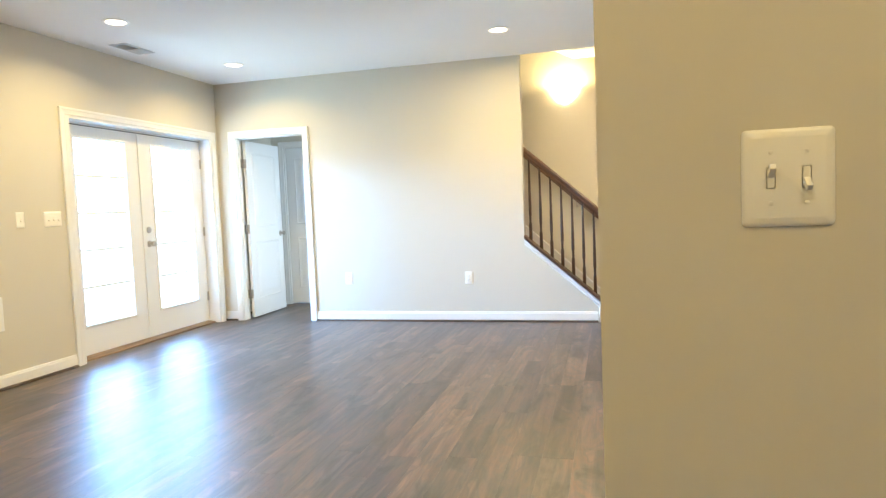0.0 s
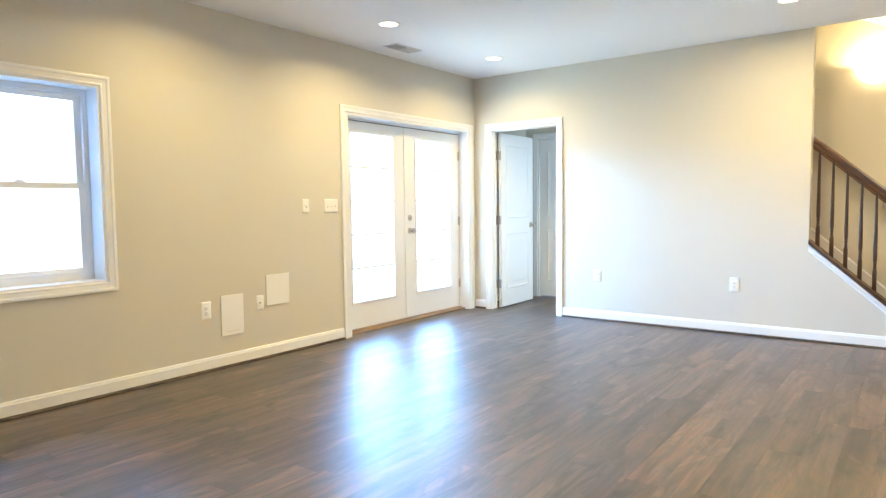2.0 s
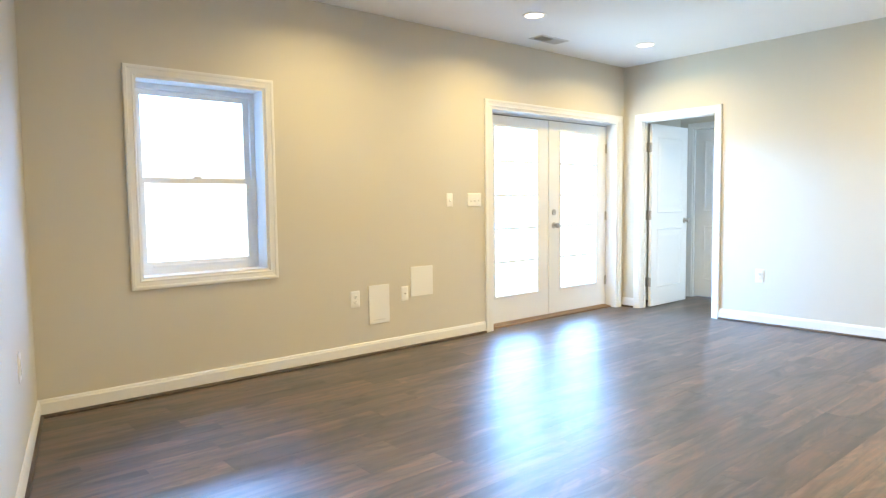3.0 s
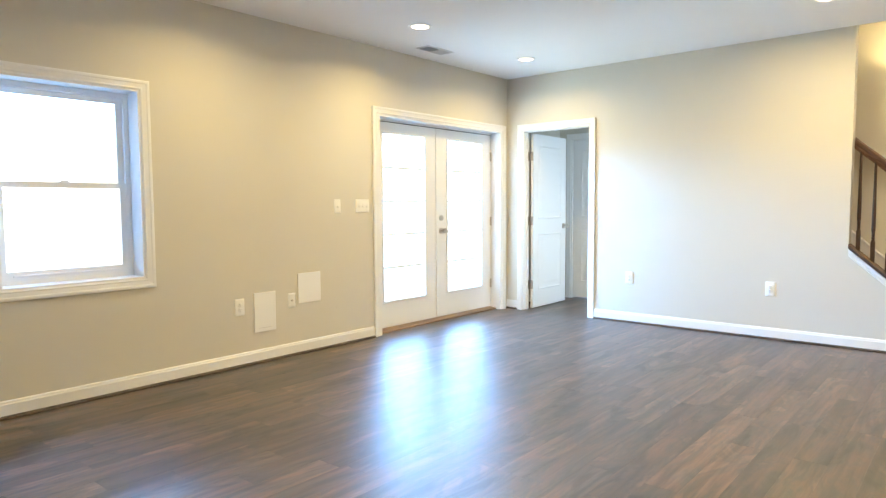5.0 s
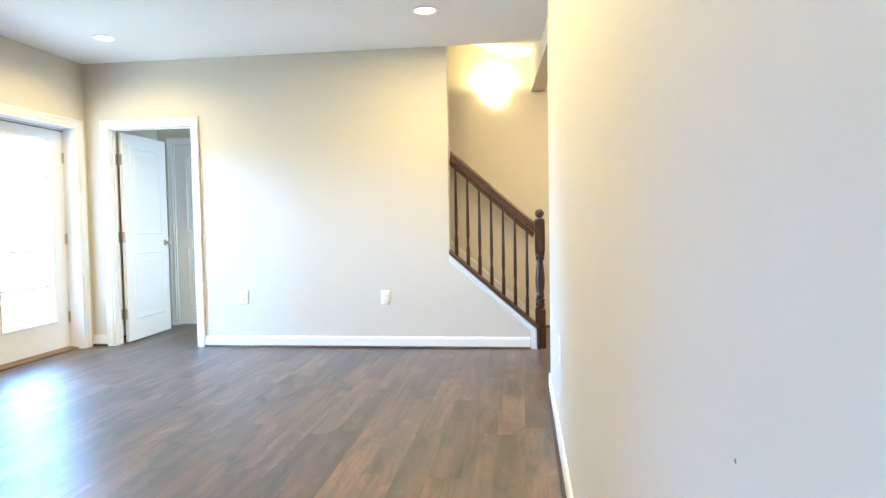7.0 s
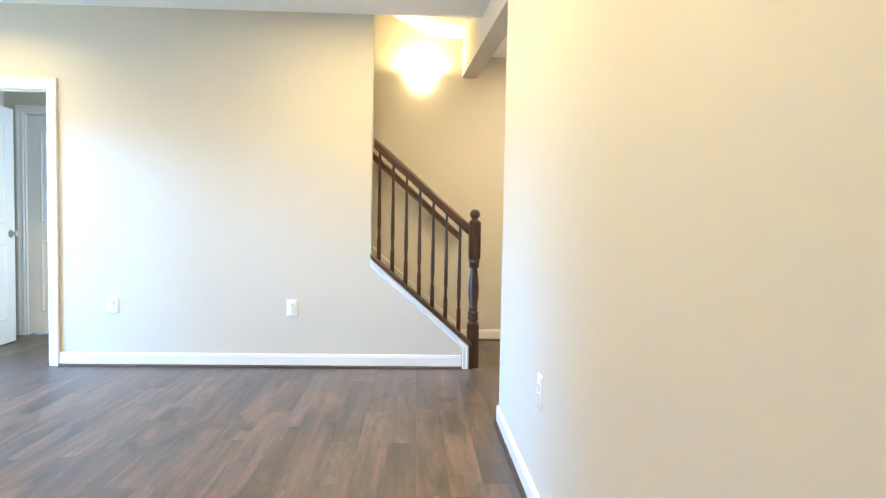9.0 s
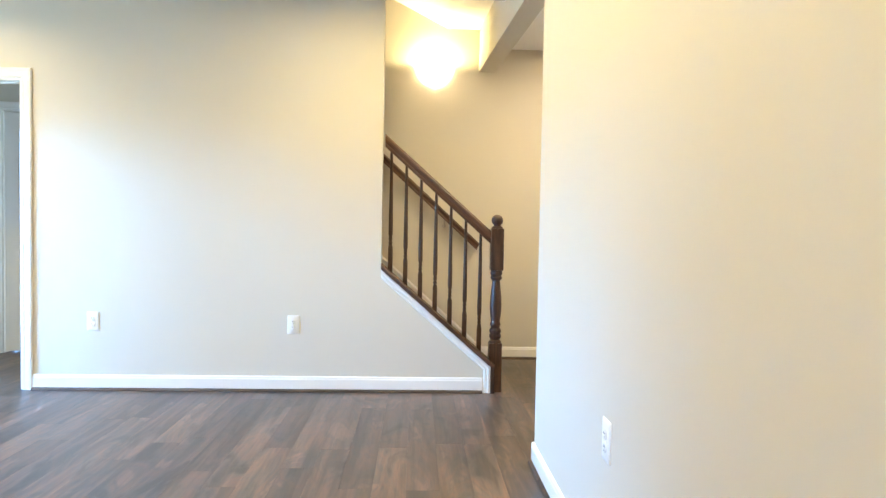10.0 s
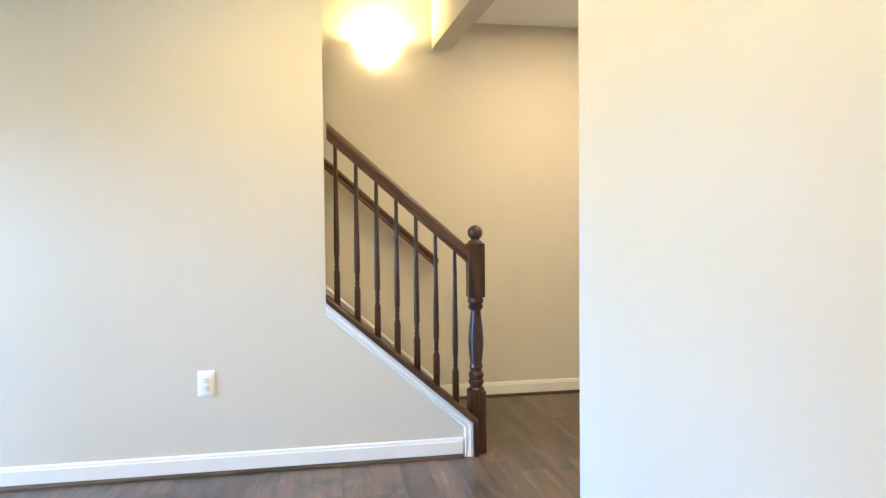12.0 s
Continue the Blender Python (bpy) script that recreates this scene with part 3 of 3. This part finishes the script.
switch_plate((4.440, E_S, 1.191), 0, 2, "cream double toggle switch plate beside a wall corner", (True, False), w=0.1005, h=0.115, pitch=0.0385)
switch_plate((0, -2.566, 1.209), WEST, 1, "white single toggle switch plate on the wall", (False,))
switch_plate((0, -2.275, 1.209), WEST, 3, "white triple toggle switch plate beside the double door", (False, False, False))
outlet((0, -3.537, 0.452), WEST, "white duplex outlet beside a blank panel")
outlet((2.826, 0, 0.452), NORTH, "white duplex outlet beside the stair wall")
outlet((1.508, 0, 0.460), NORTH, "white duplex outlet beside the inner doorway")
outlet((0.92, SW.y - 0.92 * S_OUT.x / S_OUT.y, 0.50), 180 - math.degrees(math.atan2(S_OUT.x, S_OUT.y)), "white duplex outlet on the wall beside the window")
outlet((E_X, -2.463, 0.495), EAST, "white duplex outlet low on the side wall")

coax = thing("cable_plate", (0, -3.061, 0.450), "white wall plate with one cable socket", "wall plate", turn=WEST)
part("plate", plate_base(bmesh.new(), 0.072, 0.118), OUTLET, coax, "", True)
part("socket", lathe(bmesh.new(), [(0.0075, -0.005), (0.0075, -0.008), (0.0048, -0.0085), (0.0048, -0.015), (0.002, -0.0152)], (0, 0, 0), 12, "Y"), NICKEL, coax, "metal cable socket", True)
screw(coax, 0, 0.042), screw(coax, 0, -0.042)


def blank_panel(y, z, w, h, label, grip):
    t = thing("access_panel", (0, y, z), label, "access panel", "blank panels", turn=WEST)
    part("cover", boxed(-w / 2, w / 2, -0.008, 0.0, -h / 2, h / 2, bevel=0.003), OUTLET, t)
    if grip:
        part("grip_line", boxed(-w * 0.3, w * 0.3, -0.0095, -0.0078, -h * 0.41, -h * 0.41 + 0.004), GREYMETAL, t, "thin grey moulded line")
    return t


blank_panel(-3.317, 0.392, 0.196, 0.305, "tall blank white panel on the wall", True)
blank_panel(-2.884, 0.540, 0.232, 0.245, "square blank white panel on the wall", False)


def wall_hole(at, axis):
    t = tagged(finish("nail_hole", lathe(bmesh.new(), [(0.0023, 0.0), (0.0020, 0.0006), (0.001, 0.0004)], (0, 0, 0), 9, axis), SCUFF), "small dark scuff in the wall paint", "nail hole")
    t.location = at
    return t


wall_hole((0.0, -2.594, 0.333), "X")
h = wall_hole((E_X, -5.064, 0.928), "X")
h.rotation_euler = (0, 0, math.pi)

# ---- ceiling fittings ----
def can(x, y, label):
    t = thing("recessed_ceiling_light", (x, y, H), label, "ceiling light", "recessed lights")
    ring = bmesh.new()
    prof = [(0.070, -0.001), (0.072, -0.005), (0.080, -0.007), (0.094, -0.004), (0.096, 0.0), (0.070, 0.0)]
    rows = []
    for r, z in prof:
        rows.append([ring.verts.new((r * math.cos(2 * math.pi * k / 32), r * math.sin(2 * math.pi * k / 32), z)) for k in range(32)])
    for a, b in zip(rows, rows[1:] + rows[:1]):
        for k in range(32):
            ring.faces.new((a[k], a[(k + 1) % 32], b[(k + 1) % 32], b[k]))
    part("trim_ring", ring, CEIL, t, "white trim ring", True)
    part("lens", lathe(bmesh.new(), [(0.071, -0.0005), (0.071, -0.0022), (0.05, -0.0028), (0.001, -0.003)], (0, 0, 0), 32), BULB, t, "lit warm lens", True)
    return t


# the last three fittings are unseen and go with the added lamps
for cx, cy in CANS:
    can(cx, cy, "lit round recessed light in the white ceiling")
can(4.95, 0.1, "lit round recessed light in the hall ceiling")

vent = thing("ceiling_vent", (0.31, -1.625, H), "white metal ceiling register with a dark open half", "vent")
VW, VL = 0.17, 0.36
vf = bmesh.new()
rim = [(0, 0), (0, -0.003), (0.012, -0.007), (0.022, -0.007), (0.024, 0)]
for p0, p1, side in (((-VW / 2, -VL / 2, 0), (-VW / 2, VL / 2, 0), (1, 0, 0)), ((VW / 2, -VL / 2, 0), (VW / 2, VL / 2, 0), (-1, 0, 0)), ((-VW / 2, -VL / 2, 0), (VW / 2, -VL / 2, 0), (0, 1, 0)), ((-VW / 2, VL / 2, 0), (VW / 2, VL / 2, 0), (0, -1, 0))):
    sweep(vf, rim, p0, p1, side, (0, 0, 1), 1, 1)
part("frame", vf, GREYMETAL, vent)
# no hollow here: the duct's shade is put in as a near-black sheet
part("duct", boxed(-VW / 2 + 0.022, VW / 2 - 0.022, -VL / 2 + 0.022, VL / 2 - 0.022, -0.0012, -0.0004), SLOT, vent, "near-black sheet for the shaded duct opening")
part("divider", boxed(-VW / 2 + 0.022, VW / 2 - 0.022, -0.006, 0.006, -0.006, -0.001), GREYMETAL, vent)
for k in range(18):
    yy = -VL / 2 + 0.030 + k * 0.0177
    blade = boxed(-VW / 2 + 0.023, VW / 2 - 0.023, -0.0065, 0.0065, -0.0008, 0.0)
    bmesh.ops.transform(blade, matrix=pose(0, yy, -0.0048, 52 if yy < 0 else -28), verts=blade.verts)
    part("slat", blade, GREYMETAL, vent)

# ---- staircase ----
stairs = thing("staircase", (0, 0, 0), "dark stained wooden stairs with white risers", "staircase")
RISE, RUN = 0.19, 0.215
for n in range(8):
    x = 3.95 - RUN * n
    part("riser", boxed(x - 0.02, x, 0.12, FAR - 0.022, RISE * n, RISE * (n + 1) - 0.028), TRIM, stairs, "white riser")
    part("tread", boxed(x - RUN - 0.02, x + 0.026, 0.12, FAR - 0.022, RISE * (n + 1) - 0.027, RISE * (n + 1), bevel=0.010, segs=3), STAIN_X, stairs, "dark stained tread", True)
SK = 0.895


def along_slope(ob, slope):
    """Turn the mesh's own axes so that its grain runs down the slope."""
    turn = Matrix.Rotation(math.atan(slope), 4, "Y")
    ob.data.transform(turn.inverted())
    ob.matrix_local = turn


def skirt_top(x):
    return 0.190 + SK * (4.108 - x)


part("skirt_board", prism(bmesh.new(), [(4.170, 0.0), (4.170, skirt_top(4.170) - 0.02), (2.42, skirt_top(2.42) - 0.02), (2.42, 0.0)], FAR - 0.018, FAR, "y"), TRIM, stairs)
cp = [(0, 0), (0, 0.022), (0.008, 0.026), (0.016, 0.022), (0.022, 0.012), (0.022, 0)]
sl = Vector((-1, 0, SK)).normalized()
up = Vector((SK, 0, 1)).normalized()
part("skirt_cap", sweep(bmesh.new(), cp, (4.174, FAR, skirt_top(4.174) - 0.022), (2.42, FAR, skirt_top(2.42) - 0.022), up, (0, -1, 0)), TRIM, stairs)

# white trim along the sloped wall, with its upright end
band = structure(thing("trim_sloped", (0, 0, 0), "white trim band along the sloped stair wall", "trim"), "white trim band along the sloped stair wall", "trim")
st_l = Vector((1, 0, -CAP_S)).normalized()
nrm = Vector((-CAP_S, 0, -1)).normalized()
tp = [(u * 0.86, v) for u, v in ((0, 0), (0, 0.016), (0.018, 0.018), (0.022, 0.012), (0.040, 0.010), (0.044, 0.014), (0.050, 0.012), (0.054, 0.004), (0.055, 0.0))]
a = Vector((STAIR_X, 0, trim_top(STAIR_X)))
b = Vector((4.160, 0, trim_top(4.160)))
part("band", sweep(bmesh.new(), tp, a, b, nrm, (0, -1, 0), CAP_S, 0.45), TRIM, band)
part("upright", sweep(bmesh.new(), tp, (4.160, 0, 0.0), (4.160, 0, trim_top(4.160) + 0.001), (-1, 0, 0), (0, -1, 0), 0, 0.45), TRIM, band)

# ---- banister ----
banister = thing("banister", (0, 0, 0), "dark stained wooden banister with turned balusters and newel", "banister")
ct = [(0.0, -0.026), (0.0, 0.128), (0.020, 0.130), (0.028, 0.122), (0.028, -0.020), (0.020, -0.028)]
e = Vector((0, 0, 0.001)) + a
f = Vector((0, 0, 0.001)) + Vector((4.161, 0, trim_top(4.161)))
cap_board = part("cap_board", sweep(bmesh.new(), ct, e, f, -nrm, (0, 1, 0), -CAP_S, -0.45), STAIN_X, banister, "", True)
along_slope(cap_board, CAP_S)
et = [(0.0, -0.026), (0.0, 0.010), (0.028, 0.010), (0.028, -0.020), (0.020, -0.028)]
part("end_board", sweep(bmesh.new(), et, (4.161, 0, 0.0), (4.161, 0, trim_top(4.161) + 0.001), (1, 0, 0), (0, 1, 0), 0, -0.45), STAIN_Z, banister, "", True)


def cap_top(x):
    return trim_top(x) + 0.001 + 0.028 * math.sqrt(1 + CAP_S ** 2)


RAIL_S = 0.885


def rail_top(x):
    return 1.742 - RAIL_S * (x - 3.432)


NEWEL = (4.195, 0.056)
w = 0.044
turned = [(0.041, 0.333), (0.043, 0.343), (0.036, 0.352), (0.030, 0.358), (0.036, 0.366), (0.041, 0.376), (0.041, 0.388), (0.035, 0.396), (0.037, 0.404), (0.041, 0.412), (0.041, 0.424), (0.035, 0.432), (0.030, 0.440), (0.033, 0.452), (0.037, 0.462), (0.034, 0.472), (0.031, 0.484), (0.036, 0.52), (0.040, 0.56), (0.041, 0.60), (0.038, 0.65), (0.033, 0.70), (0.028, 0.745), (0.0265, 0.762), (0.034, 0.770), (0.040, 0.780), (0.040, 0.790), (0.034, 0.797), (0.040, 0.806), (0.043, 0.816), (0.040, 0.826), (0.036, 0.836)]
newel = part("newel_post", lathe(bmesh.new(), turned, segs=28), STAIN_Z, banister, "turned newel post", True)
newel.location = (*NEWEL, 0)
part("base_block", boxed(-w, w, -w, w, 0, 0.335, bevel=0.004), STAIN_Z, newel)
part("head_block", boxed(-w, w, -w, w, 0.834, 1.122, bevel=0.007), STAIN_Z, newel)
ball = [(0.038, 1.118), (0.040, 1.126), (0.036, 1.133), (0.025, 1.139), (0.023, 1.145)]
ball += [(0.040 * math.sin(q), 1.178 - 0.040 * math.cos(q)) for q in [radians(d) for d in range(40, 180, 14)]] + [(0.002, 1.218)]
part("ball_finial", lathe(bmesh.new(), ball, segs=28), STAIN_Z, newel, "", True)

rp = [(0.0, -0.022), (0.0, 0.022), (0.014, 0.024), (0.020, 0.020), (0.028, 0.021), (0.040, 0.030), (0.052, 0.030), (0.061, 0.022), (0.066, 0.008), (0.066, -0.008), (0.061, -0.022), (0.052, -0.030), (0.040, -0.030), (0.028, -0.021), (0.020, -0.020), (0.014, -0.024)]
rs, ru = Vector((1, 0, -RAIL_S)).normalized(), Vector((RAIL_S, 0, 1)).normalized()
p0 = Vector((3.466, NEWEL[1], rail_top(3.466))) - ru * 0.066
p1 = Vector((4.196, NEWEL[1], rail_top(4.196))) - ru * 0.066
rail = part("handrail", sweep(bmesh.new(), rp, p0, p1, ru, (0, 1, 0), -RAIL_S, RAIL_S), STAIN_X, banister, "sloping moulded handrail", True)
along_slope(rail, RAIL_S)
ro = bmesh.new()
lathe(ro, [(0.052, 0.0), (0.054, 0.006), (0.050, 0.011), (0.044, 0.013), (0.040, 0.018), (0.001, 0.019)], segs=28, axis="X")
bmesh.ops.transform(ro, matrix=Matrix.Translation((STAIR_X, NEWEL[1], rail_top(3.425) - 0.042)) @ Matrix.Diagonal((1, 0.8, 1.12, 1)), verts=ro.verts)
rosette = part("rosette", ro, STAIN_Z, rail, "oval wall rosette", True)
rosette.matrix_local = rail.matrix_local.inverted()
for n in range(7):
    x = 3.466 + 0.1028 * n
    zb, zt = cap_top(x) - 0.016, rail_top(x) - 0.066 * math.sqrt(1 + RAIL_S ** 2) + 0.010
    top = zt - zb
    bal = part("baluster", lathe(bmesh.new(), [(0.0150, 0.176), (0.0135, 0.186), (0.0098, 0.193), (0.0098, 0.199), (0.0138, 0.204), (0.0138, 0.211), (0.0098, 0.216), (0.0112, 0.228), (0.0140, 0.236), (0.0118, 0.243), (0.0102, 0.250), (0.0145, 0.262), (0.0150, 0.30), (0.0142, 0.40), (0.0120, 0.55), (0.0096, top - 0.03), (0.0090, top)], segs=16), STAIN_Z, banister, "", True)
    bal.location = (x, NEWEL[1], zb)
    part("square_foot", boxed(-0.0155, 0.0155, -0.0155, 0.0155, 0, 0.178, bevel=0.003), STAIN_Z, bal, "", True)

# rail on the far wall
wr = thing("wall_handrail", (0, 0, 0), "dark stained handrail bracketed to the stair wall", "handrail")
RY = FAR - 0.062


def wall_rail(x):
    return 1.002 + 0.905 * (4.165 - x)


ws, wu = Vector((-1, 0, 0.905)).normalized(), Vector((0.905, 0, 1)).normalized()
q0 = Vector((4.190, RY, wall_rail(4.190))) - wu * 0.058
q1 = Vector((2.45, RY, wall_rail(2.45))) - wu * 0.058
wp = [(u * 0.88, v * 0.9) for u, v in rp]
along_slope(part("rail", sweep(bmesh.new(), wp, q0, q1, wu, (0, 1, 0), 0.35, 0.0), STAIN_X, wr, "", True), 0.905)
for x in (3.875, 2.9):
    br = bmesh.new()
    zc = wall_rail(x) - 0.085
    lathe(br, [(0.016, FAR), (0.016, FAR - 0.003), (0.012, FAR - 0.006), (0.007, FAR - 0.010)], (x, 0, zc - 0.045), 16, "Y")
    lathe(br, [(0.0065, FAR - 0.01), (0.0065, RY - 0.004)], (x, 0, zc - 0.045), 10, "Y")
    lathe(br, [(0.0065, zc - 0.05), (0.0065, zc + 0.012)], (x, RY, 0), 10, "Z")
    part("bracket", br, NICKEL, wr, "satin nickel bracket", True)

# ---- sconce on the far wall ----
sconce = thing("wall_sconce", SCONCE, "lit bowl-shaped frosted glass wall sconce", "wall lamp")
bowl = bmesh.new()
segs, rows = 24, []
for r, z in ((0.135, 0.045), (0.133, 0.03), (0.124, 0.0), (0.103, -0.04), (0.076, -0.068), (0.045, -0.084), (0.012, -0.090)):
    rows.append([bowl.verts.new((r * math.cos(math.pi + math.pi * k / segs), -0.012 + 0.8 * r * math.sin(math.pi + math.pi * k / segs), z)) for k in range(segs + 1)])
for a_, b_ in zip(rows, rows[1:]):
    for k in range(segs):
        bowl.faces.new((a_[k], a_[k + 1], b_[k + 1], b_[k]))
bmesh.ops.solidify(bowl, geom=bowl.faces[:], thickness=0.004)
part("shade", bowl, BOWL, sconce, "glowing frosted glass bowl", True)
part("back_plate", boxed(-0.055, 0.055, -0.012, 0.0, -0.05, 0.05, bevel=0.004), NICKEL, sconce, "nickel back plate")
rim = bmesh.new()
loops = []
for r, z in ((0.082, -0.064), (0.086, -0.061), (0.087, -0.066), (0.083, -0.069)):
    loops.append([rim.verts.new((r * math.cos(math.pi + math.pi * k / 24), -0.012 + 0.8 * r * math.sin(math.pi + math.pi * k / 24), z)) for k in range(25)])
for a_, b_ in zip(loops, loops[1:] + loops[:1]):
    for k in range(24):
        rim.faces.new((a_[k], a_[k + 1], b_[k + 1], b_[k]))
part("rim_band", rim, NICKEL, sconce, "thin nickel band", True)

# ---- floor planks ----
floor = structure(thing("floor", (0, 0, 0), "dark brown weathered wood plank floor, semi-gloss", "floor"), "dark brown weathered wood plank floor, semi-gloss", "floor")
PW, PL = 0.145, 1.22
pm = boxed(-PW / 2 + 0.0001, PW / 2 - 0.0001, 0.0001, PL - 0.0001, -0.010, 0.0, bevel=0.0)
bmesh.ops.bevel(pm, geom=[e_ for e_ in pm.edges if all(v.co.z > -0.001 for v in e_.verts)], offset=0.0003, segments=1, affect="EDGES")
first = part("plank", pm, PLANK, floor)
rng = random.Random(5)
ENDS = {-2: -1.387, 0: -1.617, 1: -1.10, 2: -1.637, 3: -1.038, 5: -0.92}
made = []
for k in range(-24, 17):
    x = 3.325 + PW * (k + 0.5)
    end = ENDS.get(k, rng.uniform(-1.3, -0.1))
    y = end - PL * math.ceil((end + 7.5) / PL)
    while y < 1.25:
        low, high = max(y, -7.52), min(y + PL, 1.38)
        boxed_in = E_X + 0.2 < x and E_S + 0.2 < low and high < E_N - 0.2
        behind = x < 2.95 and high < -6.4
        if high - low > 0.05 and not boxed_in and not behind:
            made.append((x, low, (high - low) / PL))
        y += PL
for n, (x, y, cut) in enumerate(made):
    pl = first if n == 0 else new("plank", first.data)
    pl.parent = floor
    pl.location, pl.scale = (x, y, 0), (1, cut, 1)
